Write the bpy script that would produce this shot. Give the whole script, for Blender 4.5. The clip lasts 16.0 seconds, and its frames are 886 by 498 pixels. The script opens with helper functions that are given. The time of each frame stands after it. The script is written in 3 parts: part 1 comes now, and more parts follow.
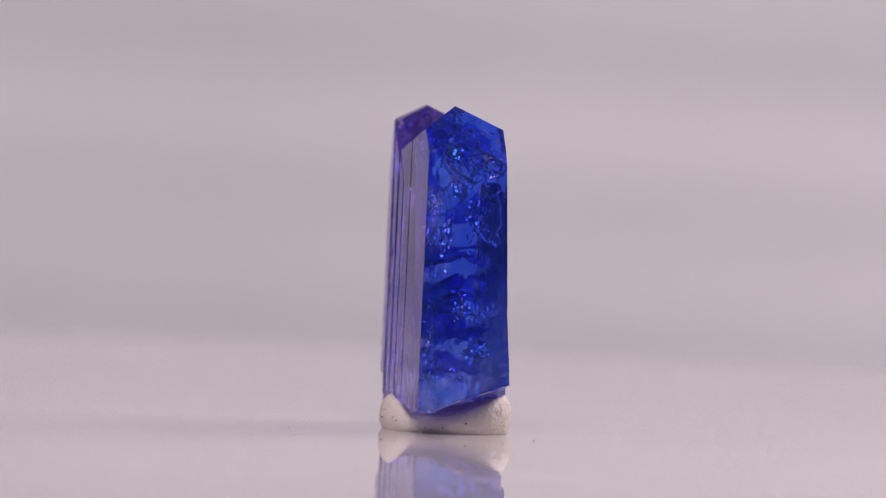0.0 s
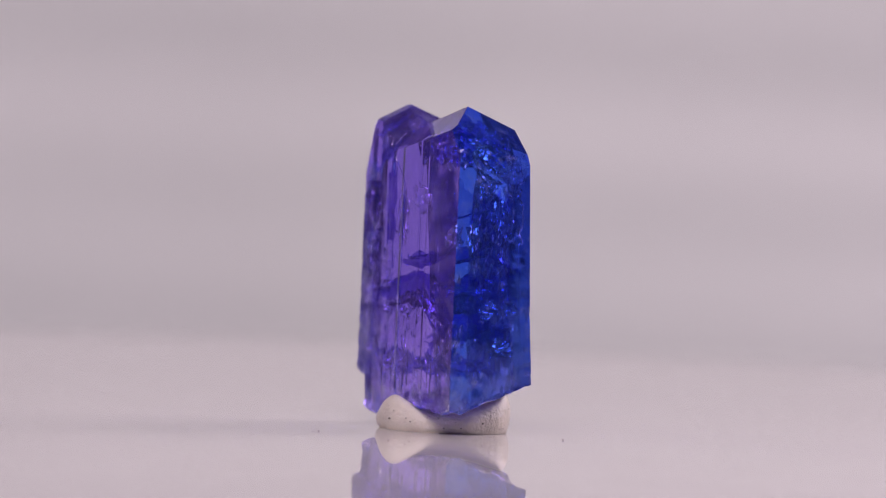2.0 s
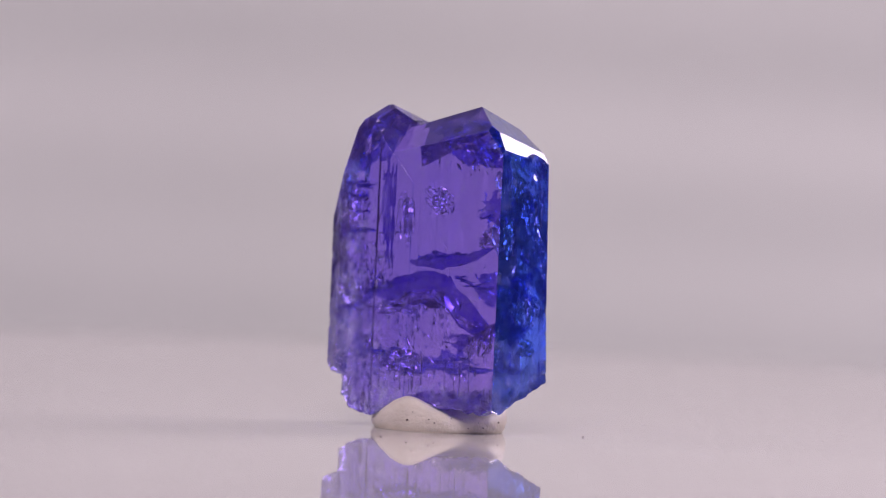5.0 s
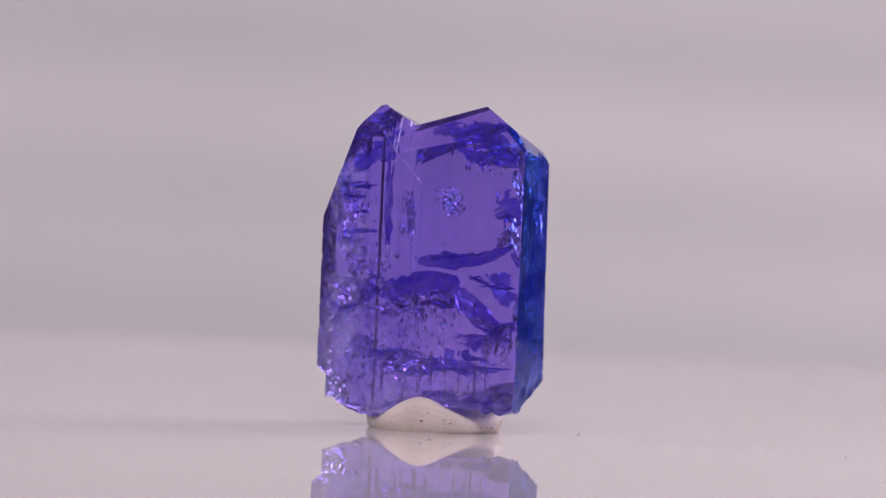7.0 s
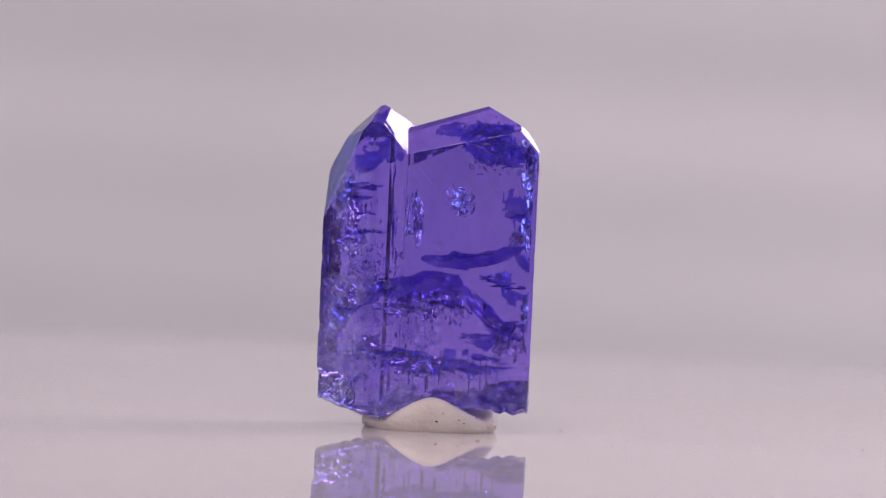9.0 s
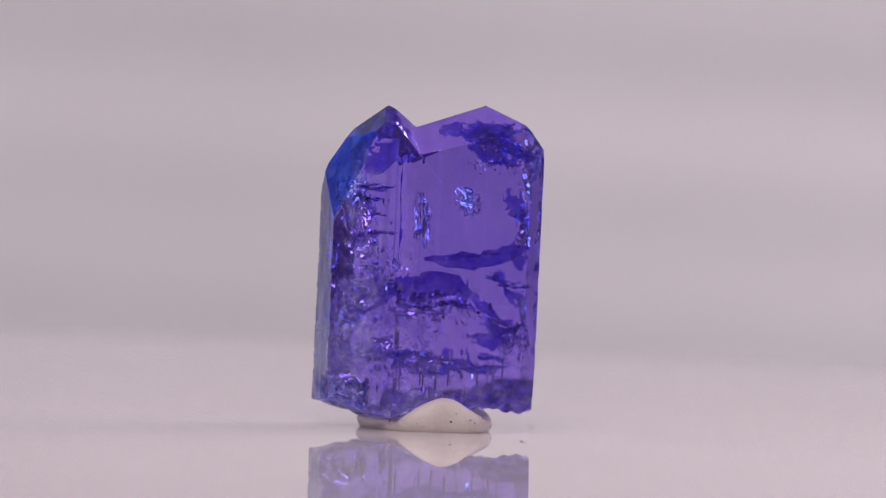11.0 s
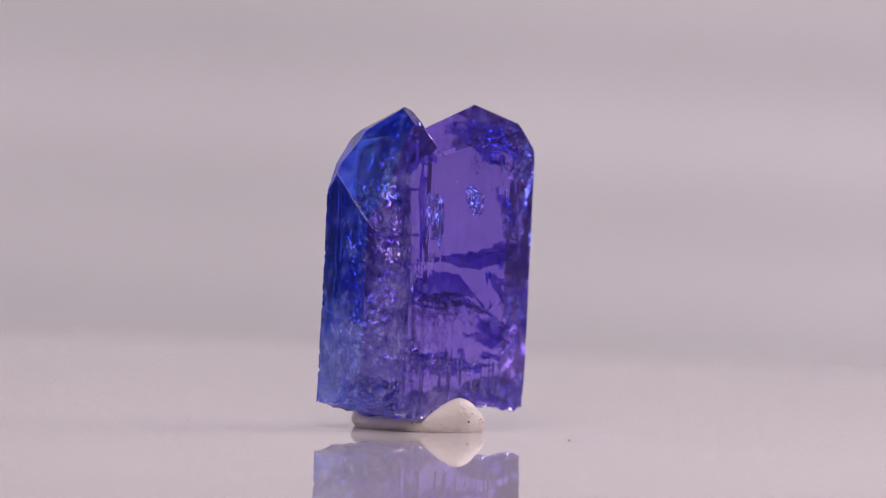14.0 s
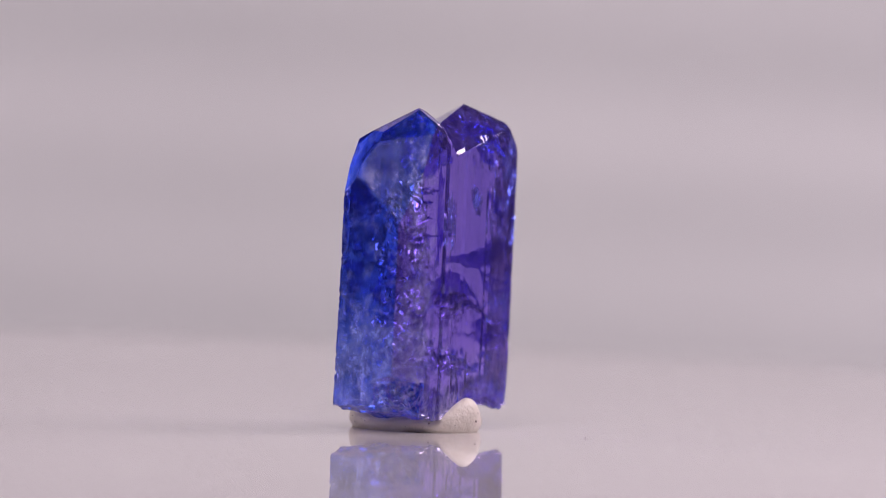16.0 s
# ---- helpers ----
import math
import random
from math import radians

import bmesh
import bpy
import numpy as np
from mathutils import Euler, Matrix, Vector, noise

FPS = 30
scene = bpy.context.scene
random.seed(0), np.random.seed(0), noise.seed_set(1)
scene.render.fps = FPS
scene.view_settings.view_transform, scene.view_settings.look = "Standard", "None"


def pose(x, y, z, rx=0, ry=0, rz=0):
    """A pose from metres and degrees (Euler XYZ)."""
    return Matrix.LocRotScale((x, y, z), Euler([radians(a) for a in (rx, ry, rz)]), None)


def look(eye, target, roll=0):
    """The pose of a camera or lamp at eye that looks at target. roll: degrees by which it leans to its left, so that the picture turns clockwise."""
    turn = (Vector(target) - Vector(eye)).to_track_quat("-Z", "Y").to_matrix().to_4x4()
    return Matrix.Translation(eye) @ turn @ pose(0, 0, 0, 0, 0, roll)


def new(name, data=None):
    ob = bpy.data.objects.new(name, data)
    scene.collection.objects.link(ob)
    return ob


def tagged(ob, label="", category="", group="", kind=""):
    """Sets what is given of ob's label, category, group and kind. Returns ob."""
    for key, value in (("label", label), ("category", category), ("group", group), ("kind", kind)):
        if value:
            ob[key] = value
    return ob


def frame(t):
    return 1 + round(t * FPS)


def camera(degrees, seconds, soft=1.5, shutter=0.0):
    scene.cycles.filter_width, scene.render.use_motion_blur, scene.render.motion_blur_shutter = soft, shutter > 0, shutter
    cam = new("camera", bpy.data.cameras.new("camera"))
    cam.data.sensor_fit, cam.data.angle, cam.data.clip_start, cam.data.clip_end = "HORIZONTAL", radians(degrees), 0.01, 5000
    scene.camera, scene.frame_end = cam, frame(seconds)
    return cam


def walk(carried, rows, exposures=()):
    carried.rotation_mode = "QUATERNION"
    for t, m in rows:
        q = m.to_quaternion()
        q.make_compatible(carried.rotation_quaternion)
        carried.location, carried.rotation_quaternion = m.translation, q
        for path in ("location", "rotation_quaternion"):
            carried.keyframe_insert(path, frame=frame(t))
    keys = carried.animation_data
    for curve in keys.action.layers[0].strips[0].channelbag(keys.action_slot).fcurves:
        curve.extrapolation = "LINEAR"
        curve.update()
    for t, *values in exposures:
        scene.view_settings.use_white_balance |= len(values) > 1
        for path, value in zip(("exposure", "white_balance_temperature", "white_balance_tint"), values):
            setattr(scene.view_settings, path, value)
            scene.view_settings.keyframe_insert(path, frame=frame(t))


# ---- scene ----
# ---- camera ----
U = 4e-5                       # metres per modelling unit of the small things
TURN = 8.682                   # turntable speed, degrees per second, counter-clockwise from above
FOV, TILT, LEAN = 4.7434, 2.4632, 2.6843

cam = camera(FOV, 16.0, soft=1.0)


def eye_pose():
    ti, le = radians(TILT), radians(LEAN)
    f = 18929.2
    ahead = Vector((0, math.cos(ti), -math.sin(ti)))
    up = Vector((0, math.sin(ti), math.cos(ti)))
    side = Vector((1, 0, 0))
    right = side * math.cos(le) + up * math.sin(le)
    above = up * math.cos(le) - side * math.sin(le)
    eye = -(right * -25.4 + above * -319.46 + ahead * f) * U
    return look(eye, eye + ahead, LEAN)


walk(cam, [(0, eye_pose()), (16, eye_pose())])
cam.data.dof.use_dof = True
cam.data.dof.focus_distance = 0.7525
cam.data.dof.aperture_fstop = 25.0
scene.view_settings.exposure = 0.0

# ---- light ----
world = bpy.data.worlds.new("studio_air")
scene.world = world
world.use_nodes = True
world.node_tree.nodes["Background"].inputs[0].default_value = (0.85, 0.80, 0.82, 1)
world.node_tree.nodes["Background"].inputs[1].default_value = 0.05


def area_light(name, at, to, sx, sy, power, colour):
    d = bpy.data.lights.new(name, "AREA")
    d.shape, d.size, d.size_y, d.energy, d.color = "RECTANGLE", sx, sy, power, colour
    ob = new(name, d)
    ob.matrix_world = look(at, to)
    return ob


WARM = (1.0, 0.825, 0.912)
area_light("softbox_lamp_west", (-0.62, 0.0, 0.18), (0, 0.03, 0.0), 0.30, 0.20, 0.85, WARM)
area_light("softbox_lamp_east", (0.55, 0.40, 0.40), (0, 0.05, 0.0), 0.46, 0.36, 5.7, WARM)
area_light("top_lamp", (-0.05, -0.50, 0.60), (0.03, 0.22, 0.0), 0.5, 0.36, 3.9, WARM)


# ---- materials ----
def material(name):
    m = bpy.data.materials.new(name)
    m.use_nodes = True
    n = m.node_tree.nodes
    return m, n, m.node_tree.links, n["Principled BSDF"]


def node(n, kind, **inputs):
    x = n.new(kind)
    for k, v in inputs.items():
        x.inputs[k.replace("_", " ")].default_value = v
    return x


def ramp(n, l, source, stops):
    r = n.new("ShaderNodeValToRGB")
    while len(r.color_ramp.elements) < len(stops):
        r.color_ramp.elements.new(0.5)
    for e, (p, c) in zip(r.color_ramp.elements, stops):
        e.position, e.color = p, (*c, 1)
    l.new(source, r.inputs[0])
    return r


def place(n, l, scale):
    c = n.new("ShaderNodeTexCoord")
    m = n.new("ShaderNodeMapping")
    m.inputs["Scale"].default_value = scale
    l.new(c.outputs["Object"], m.inputs[0])
    return m.outputs[0]


def gem(name, colour_a, colour_b, rough=0.0, bump=0.15, clear=(0.86, 0.94), grain=(1500, 1500, 22), depth=1.0, pale=(0.50, 0.48, 0.98)):
    """Clear tanzanite: coloured by the crystal direction that its faces look along, striated, milky where its skin is broken."""
    m, n, l, p = material(name)
    zone = node(n, "ShaderNodeTexNoise", Scale=120.0, Detail=3.0)
    l.new(place(n, l, (1, 1, 0.45)), zone.inputs[0])
    tone = ramp(n, l, zone.outputs[0], [(0.36, colour_a), (0.64, colour_b)])
    milk = node(n, "ShaderNodeTexNoise", Scale=1300.0, Detail=5.0)
    l.new(place(n, l, (1, 1, 0.6)), milk.inputs[0])
    clean = ramp(n, l, milk.outputs[0], [(0.35, (clear[0],) * 3), (0.62, (clear[1],) * 3)])
    # the share of milky veins follows how broken the skin is
    share = n.new("ShaderNodeAttribute")
    share.attribute_name = "broken"
    veins = node(n, "ShaderNodeTexNoise", Scale=1500.0, Detail=9.0, Roughness=0.72, Distortion=0.3)
    l.new(place(n, l, (1, 1, 0.8)), veins.inputs[0])
    add = n.new("ShaderNodeMath")
    add.operation = "MULTIPLY_ADD"
    add.inputs[1].default_value = 0.17
    l.new(share.outputs["Fac"], add.inputs[0])
    l.new(veins.outputs[0], add.inputs[2])
    vein = ramp(n, l, add.outputs[0], [(0.56, (0, 0, 0)), (0.80, (1, 1, 1))])
    hue = n.new("ShaderNodeMixRGB")
    hue.inputs[2].default_value = (*pale, 1)
    l.new(vein.outputs[0], hue.inputs[0])
    l.new(tone.outputs[0], hue.inputs[1])
    l.new(hue.outputs[0], p.inputs["Base Color"])
    cloudy = n.new("ShaderNodeMixRGB")
    cloudy.inputs[2].default_value = (0.60, 0.60, 0.60, 1)
    l.new(vein.outputs[0], cloudy.inputs[0])
    l.new(clean.outputs[0], cloudy.inputs[1])
    l.new(cloudy.outputs[0], p.inputs["Transmission Weight"])
    p.inputs["IOR"].default_value = 1.69
    p.inputs["Roughness"].default_value = rough
    lines = node(n, "ShaderNodeTexNoise", Scale=1.0, Detail=2.0)
    l.new(place(n, l, grain), lines.inputs[0])
    b = n.new("ShaderNodeBump")
    b.inputs["Strength"].default_value = bump
    b.inputs["Distance"].default_value = depth * U
    l.new(lines.outputs[0], b.inputs["Height"])
    chips = node(n, "ShaderNodeTexNoise", Scale=1900.0, Detail=6.0, Roughness=0.6)
    l.new(place(n, l, (1, 1, 0.85)), chips.inputs[0])
    b2 = n.new("ShaderNodeBump")
    b2.inputs["Distance"].default_value = 1.8 * U
    l.new(share.outputs["Fac"], b2.inputs["Strength"])
    l.new(chips.outputs[0], b2.inputs["Height"])
    l.new(b.outputs[0], b2.inputs["Normal"])
    l.new(b2.outputs[0], p.inputs["Normal"])
    return m


M_VIOLET = gem("violet_gem", (0.272, 0.178, 0.87), (0.370, 0.240, 0.96))
M_ROOF = gem("striped_violet_gem", (0.272, 0.178, 0.87), (0.370, 0.240, 0.96), bump=0.9, grain=(3000, 60, 60), depth=2.5)
M_BLUE = gem("blue_gem", (0.030, 0.075, 0.88), (0.065, 0.19, 0.97), pale=(0.36, 0.44, 0.99))
# Slightly lighter, rougher blue puts a soft lamp sheen on the upper west facet.
M_SHEEN_BLUE = gem("sheen_blue_gem", (0.04, 0.11, 0.85), (0.09, 0.24, 0.94), rough=0.2, bump=0.4, clear=(0.90, 0.97), grain=(2600, 2600, 200), pale=(0.30, 0.42, 0.99))
M_SHEEN_BLUE.node_tree.nodes["Principled BSDF"].inputs["Specular IOR Level"].default_value = 0.45


def frost(name, tint, share, low=0.47, high=0.62, scale=2100.0):
    """A milky healed crack: fine whitish wisps with clear gaps."""
    m = bpy.data.materials.new(name)
    m.use_nodes = True
    n, l = m.node_tree.nodes, m.node_tree.links
    n.remove(n["Principled BSDF"])
    k = node(n, "ShaderNodeTexNoise", Scale=scale, Detail=8.0, Roughness=0.68, Distortion=0.8)
    l.new(place(n, l, (1, 1, 0.4)), k.inputs[0])
    patch = node(n, "ShaderNodeTexNoise", Scale=420.0, Detail=3.0)
    l.new(place(n, l, (1, 1, 0.7)), patch.inputs[0])
    fine = ramp(n, l, k.outputs[0], [(low, (0, 0, 0)), (high, (share, share, share))])
    broad = ramp(n, l, patch.outputs[0], [(0.40, (0, 0, 0)), (0.58, (1, 1, 1))])
    both = n.new("ShaderNodeMath")
    both.operation = "MULTIPLY"
    l.new(fine.outputs[0], both.inputs[0])
    l.new(broad.outputs[0], both.inputs[1])
    clear, white, glow, shine = (n.new("ShaderNodeBsdf" + x) for x in ("Transparent", "Diffuse", "Translucent", "Glossy"))
    for x in (white, glow, shine):
        x.inputs["Color"].default_value = (*tint, 1)
    shine.inputs["Roughness"].default_value = 0.22
    bp = n.new("ShaderNodeBump")
    bp.inputs["Strength"].default_value = 1.0
    bp.inputs["Distance"].default_value = 2 * U
    l.new(k.outputs[0], bp.inputs["Height"])
    l.new(bp.outputs[0], shine.inputs["Normal"])
    m1, m2, m3 = (n.new("ShaderNodeMixShader") for _ in range(3))
    m1.inputs[0].default_value = 0.5
    m2.inputs[0].default_value = 0.45
    l.new(white.outputs[0], m1.inputs[1])
    l.new(glow.outputs[0], m1.inputs[2])
    l.new(m1.outputs[0], m2.inputs[1])
    l.new(shine.outputs[0], m2.inputs[2])
    l.new(both.outputs[0], m3.inputs[0])
    l.new(clear.outputs[0], m3.inputs[1])
    l.new(m2.outputs[0], m3.inputs[2])
    l.new(m3.outputs[0], n["Material Output"].inputs[0])
    return m


M_FROST = frost("milky_crack", (0.70, 0.72, 1.0), 0.7)


def veil(name, colour, gloss, share):
    """A healed crack or added sheet inside the gem: part mirror, part clear, its darkness put in by tint."""
    m = bpy.data.materials.new(name)
    m.use_nodes = True
    n, l = m.node_tree.nodes, m.node_tree.links
    out = n["Material Output"]
    n.remove(n["Principled BSDF"])
    t = n.new("ShaderNodeBsdfTransparent")
    t.inputs[0].default_value = (*colour, 1)
    g = n.new("ShaderNodeBsdfGlossy")
    g.inputs["Color"].default_value = (*gloss, 1)
    g.inputs["Roughness"].default_value = 0.18
    crumple = node(n, "ShaderNodeTexVoronoi", Scale=2600.0)
    l.new(place(n, l, (1, 1, 1)), crumple.inputs[0])
    bp = n.new("ShaderNodeBump")
    bp.inputs["Strength"].default_value = 1.0
    bp.inputs["Distance"].default_value = 0.00007
    l.new(crumple.outputs[0], bp.inputs["Height"])
    l.new(bp.outputs[0], g.inputs["Normal"])
    k = node(n, "ShaderNodeTexNoise", Scale=1300.0, Detail=6.0)
    l.new(place(n, l, (1, 1, 1)), k.inputs[0])
    r = ramp(n, l, k.outputs[0], [(0.44, (0, 0, 0)), (0.56, (share, share, share))])
    mix = n.new("ShaderNodeMixShader")
    k2 = node(n, "ShaderNodeTexNoise", Scale=380.0, Detail=5.0)
    l.new(place(n, l, (1, 1, 1)), k2.inputs[0])
    r2 = ramp(n, l, k2.outputs[0], [(0.45, colour), (0.72, tuple(0.5 + 0.5 * c for c in colour))])
    l.new(r2.outputs[0], t.inputs[0])
    l.new(r.outputs[0], mix.inputs[0])
    l.new(t.outputs[0], mix.inputs[1])
    df = n.new("ShaderNodeBsdfDiffuse")
    df.inputs["Color"].default_value = (*gloss, 1)
    ms = n.new("ShaderNodeMixShader")
    ms.inputs[0].default_value = 0.2
    l.new(g.outputs[0], ms.inputs[1])
    l.new(df.outputs[0], ms.inputs[2])
    l.new(ms.outputs[0], mix.inputs[2])
    l.new(mix.outputs[0], out.inputs[0])
    return m


def hollow(name, tint, relief):
    """The skin of an air-filled crack within the stone."""
    m, n, l, p = material(name)
    p.inputs["Base Color"].default_value = (*tint, 1)
    p.inputs["Transmission Weight"].default_value = 1.0
    p.inputs["Roughness"].default_value = 0.02
    p.inputs["IOR"].default_value = 1.69
    k = node(n, "ShaderNodeTexNoise", Scale=2400.0, Detail=4.0)
    l.new(place(n, l, (1, 1, 1)), k.inputs[0])
    b = n.new("ShaderNodeBump")
    b.inputs["Strength"].default_value = relief
    b.inputs["Distance"].default_value = 0.00008
    l.new(k.outputs[0], b.inputs["Height"])
    l.new(b.outputs[0], p.inputs["Normal"])
    return m


M_SILVER = hollow("silver_crack", (0.97, 0.97, 1.0), 0.3)
M_GLINT = hollow("silver_flaw", (1.0, 1.0, 1.0), 0.2)


def flake_material(name, share, rough):
    """Tiny mirror-like flaws that flash and otherwise let the light through."""
    m = bpy.data.materials.new(name)
    m.use_nodes = True
    n, l = m.node_tree.nodes, m.node_tree.links
    n.remove(n["Principled BSDF"])
    clear, shine, mix = n.new("ShaderNodeBsdfTransparent"), n.new("ShaderNodeBsdfGlossy"), n.new("ShaderNodeMixShader")
    clear.inputs["Color"].default_value = (0.72, 0.70, 0.97, 1)
    shine.inputs["Color"].default_value = (1, 1, 1, 1)
    shine.inputs["Roughness"].default_value = rough
    mix.inputs[0].default_value = share
    l.new(clear.outputs[0], mix.inputs[1])
    l.new(shine.outputs[0], mix.inputs[2])
    l.new(mix.outputs[0], n["Material Output"].inputs[0])
    return m


M_FLAKE = flake_material("flashing_flaw", 0.7, 0.18)
M_FLASH = flake_material("flashing_crack", 0.7, 0.13)
# Dark violet tint paints the shade within the larger breaks.
M_VOID_SHADE = veil("void_shade_veil", (0.13, 0.07, 0.62), (0.6, 0.6, 1.0), 0.35)
# Dark blue tint stands in for dim reflections inside the stone.
M_REFLECT_DARK = veil("dark_reflection_veil", (0.22, 0.18, 0.75), (0.35, 0.4, 0.95), 0.5)


def putty_material():
    m, n, l, p = material("putty_white")
    k = node(n, "ShaderNodeTexNoise", Scale=420.0, Detail=6.0)
    at = place(n, l, (1, 1, 1))
    l.new(at, k.inputs[0])
    r = ramp(n, l, k.outputs[0], [(0.3, (0.62, 0.57, 0.51)), (0.7, (0.80, 0.75, 0.68))])
    l.new(r.outputs[0], p.inputs["Base Color"])
    p.inputs["Roughness"].default_value = 0.5
    p.inputs["Subsurface Weight"].default_value = 0.1
    p.inputs["Subsurface Radius"].default_value = (0.0006, 0.0004, 0.0003)
    b = n.new("ShaderNodeBump")
    b.inputs["Strength"].default_value = 0.8
    b.inputs["Distance"].default_value = 0.00016
    k2 = node(n, "ShaderNodeTexNoise", Scale=2600.0, Detail=5.0)
    l.new(at, k2.inputs[0])
    l.new(k2.outputs[0], b.inputs["Height"])
    l.new(b.outputs[0], p.inputs["Normal"])
    return m


def plain(name, a, b, scale, rough, ior=1.5, stretch=(1, 1, 1)):
    m, n, l, p = material(name)
    k = node(n, "ShaderNodeTexNoise", Scale=scale, Detail=5.0)
    l.new(place(n, l, stretch), k.inputs[0])
    r = ramp(n, l, k.outputs[0], [(0.3, a), (0.7, b)])
    l.new(r.outputs[0], p.inputs["Base Color"])
    p.inputs["Roughness"].default_value = rough
    p.inputs["IOR"].default_value = ior
    return m


M_PUTTY = putty_material()
M_DISC = plain("glossy_white_plastic", (0.69, 0.675, 0.665), (0.73, 0.715, 0.705), 30.0, 0.02)
M_CLOTH = plain("white_cloth", (0.63, 0.65, 0.65), (0.68, 0.70, 0.70), 14.0, 0.9)
M_DESK = plain("white_board", (0.70, 0.70, 0.70), (0.76, 0.76, 0.76), 9.0, 0.5)
M_WALL = plain("grey_wall_paint", (0.11, 0.11, 0.115), (0.15, 0.15, 0.15), 6.0, 0.7)
M_DARK = plain("dark_wall_paint", (0.07, 0.07, 0.075), (0.10, 0.10, 0.10), 6.0, 0.7)
M_DUST = plain("dark_dust", (0.16, 0.14, 0.15), (0.26, 0.23, 0.24), 3000.0, 0.8)
M_SPECK = plain("speck_grit", (0.04, 0.035, 0.03), (0.10, 0.08, 0.07), 3000.0, 0.8)


# ---- mesh helpers ----
def link(name, bm, mats, parent=None, smooth=False):
    me = bpy.data.meshes.new(name)
    if smooth is not None:
        for f in bm.faces:
            f.smooth = smooth
    bm.to_mesh(me)
    bm.free()
    for m in mats if isinstance(mats, (list, tuple)) else [mats]:
        me.materials.append(m)
    ob = new(name, me)
    ob.parent = parent
    return ob


def part(name, bm, mats, parent, label="", smooth=False):
    return tagged(link(name, bm, mats, parent, smooth), label)


def cut(bm, point, normal):
    """Keep what lies behind the plane, and close the cut."""
    g = bm.verts[:] + bm.edges[:] + bm.faces[:]
    r = bmesh.ops.bisect_plane(bm, geom=g, dist=1e-3, plane_co=point, plane_no=normal, clear_outer=True)
    edges = [e for e in r["geom_cut"] if isinstance(e, bmesh.types.BMEdge)]
    if edges:
        bmesh.ops.edgeloop_fill(bm, edges=edges)


def solid(planes):
    bm = bmesh.new()
    bmesh.ops.create_cube(bm, size=1400, matrix=Matrix.Translation((0, 0, 300)))
    for point, normal in planes:
        cut(bm, Vector(point), Vector(normal).normalized())
    bmesh.ops.recalc_face_normals(bm, faces=bm.faces[:])
    return bm


def walls(corners, lean=(0,) * 7):
    """Cutting planes through a counter-clockwise plan, upright or leaning inwards."""
    out = []
    for (ax, ay), (bx, by), k in zip(corners, corners[1:] + corners[:1], lean):
        out.append(((ax, ay, 90), (by - ay, ax - bx, k * math.hypot(bx - ax, by - ay))))
    return out


def slab(name, size, at, mats, kind_label, category):
    bm = bmesh.new()
    bmesh.ops.create_cube(bm, size=1, matrix=Matrix.Translation(at) @ Matrix.Diagonal((*size, 1)))
    ob = link(name, bm, mats)
    return tagged(ob, kind_label, category, kind="structure")


# ---- the setting ----
DESK_Z = -0.09


def backdrop_sheet():
    """Hanging white cloth that sweeps forward onto the desk, with soft level folds."""
    bm = bmesh.new()
    nx, nz = 56, 700
    profile = []
    for j in range(nz):
        s = j / (nz - 1) * 1.30
        r, y1 = 0.06, 0.62
        flat = 0.16
        if s < flat:
            profile.append((y1 - r - flat + s, DESK_Z + 0.003, 0.0))
        elif s < flat + r * math.pi / 2:
            a = (s - flat) / r
            profile.append((y1 - r + r * math.sin(a), DESK_Z + 0.003 + r - r * math.cos(a), a))
        else:
            profile.append((y1, DESK_Z + 0.003 + r + s - flat - r * math.pi / 2, math.pi / 2))
    rows = []
    for y, z, a in profile:
        row = []
        for i in range(nx):
            x = -0.56 + 0.77 * i / (nx - 1)
            w = -0.0006 * math.sin(2 * math.pi * (z - 0.003 + 0.02 * x) / 0.0185)
            w = (w + 0.0012 * noise.noise(Vector((x * 0.7, z * 46, 1.7))) + 0.001 * noise.noise(Vector((x * 1.5, z * 75, 6.1)))) * math.sin(a)
            row.append(bm.verts.new((x, y - w, z + abs(w) * (1 - math.sin(a)))))
        rows.append(row)
    for p, q in zip(rows, rows[1:]):
        for i in range(nx - 1):
            bm.faces.new((p[i], p[i + 1], q[i + 1], q[i]))
    ob = link("backdrop", bm, M_CLOTH, smooth=True)
    return tagged(ob, "soft white cloth backdrop with level folds behind the turntable", "backdrop", kind="structure")


def setting():
    slab("floor", (2.4, 2.8, 0.04), (0, -0.3, -0.80), M_WALL, "grey studio floor under the desk", "floor")
    slab("desk_top", (2.0, 1.3, 0.03), (0, 0.05, DESK_Z - 0.015), M_DESK, "white desk top that carries the turntable", "desk")
    slab("wall_north", (2.4, 0.05, 2.0), (0, 1.1, 0.2), M_WALL, "plain grey wall behind the backdrop", "wall")
    slab("wall_south", (2.4, 0.05, 2.0), (0, -1.7, 0.2), M_DARK, "plain dark wall behind the camera", "wall")
    slab("wall_east", (0.05, 2.8, 2.0), (1.2, -0.3, 0.2), M_WALL, "plain grey side wall", "wall")
    slab("wall_west", (0.05, 2.8, 2.0), (-1.2, -0.3, 0.2), M_WALL, "plain grey side wall", "wall")
    slab("ceiling", (2.4, 2.8, 0.05), (0, -0.3, 1.2), M_DARK, "plain dark ceiling", "ceiling")
    backdrop_sheet()


# ---- the turntable ----
def lathe(profile, steps):
    bm = bmesh.new()
    rings = []
    for r, z in profile:
        rings.append([bm.verts.new((r * math.cos(2 * math.pi * k / steps), r * math.sin(2 * math.pi * k / steps), z)) for k in range(steps)])
    for p, q in zip(rings, rings[1:]):
        for k in range(steps):
            bm.faces.new((p[k], p[(k + 1) % steps], q[(k + 1) % steps], q[k]))
    bm.faces.new(rings[0][::-1])
    bm.faces.new(rings[-1])
    return bm


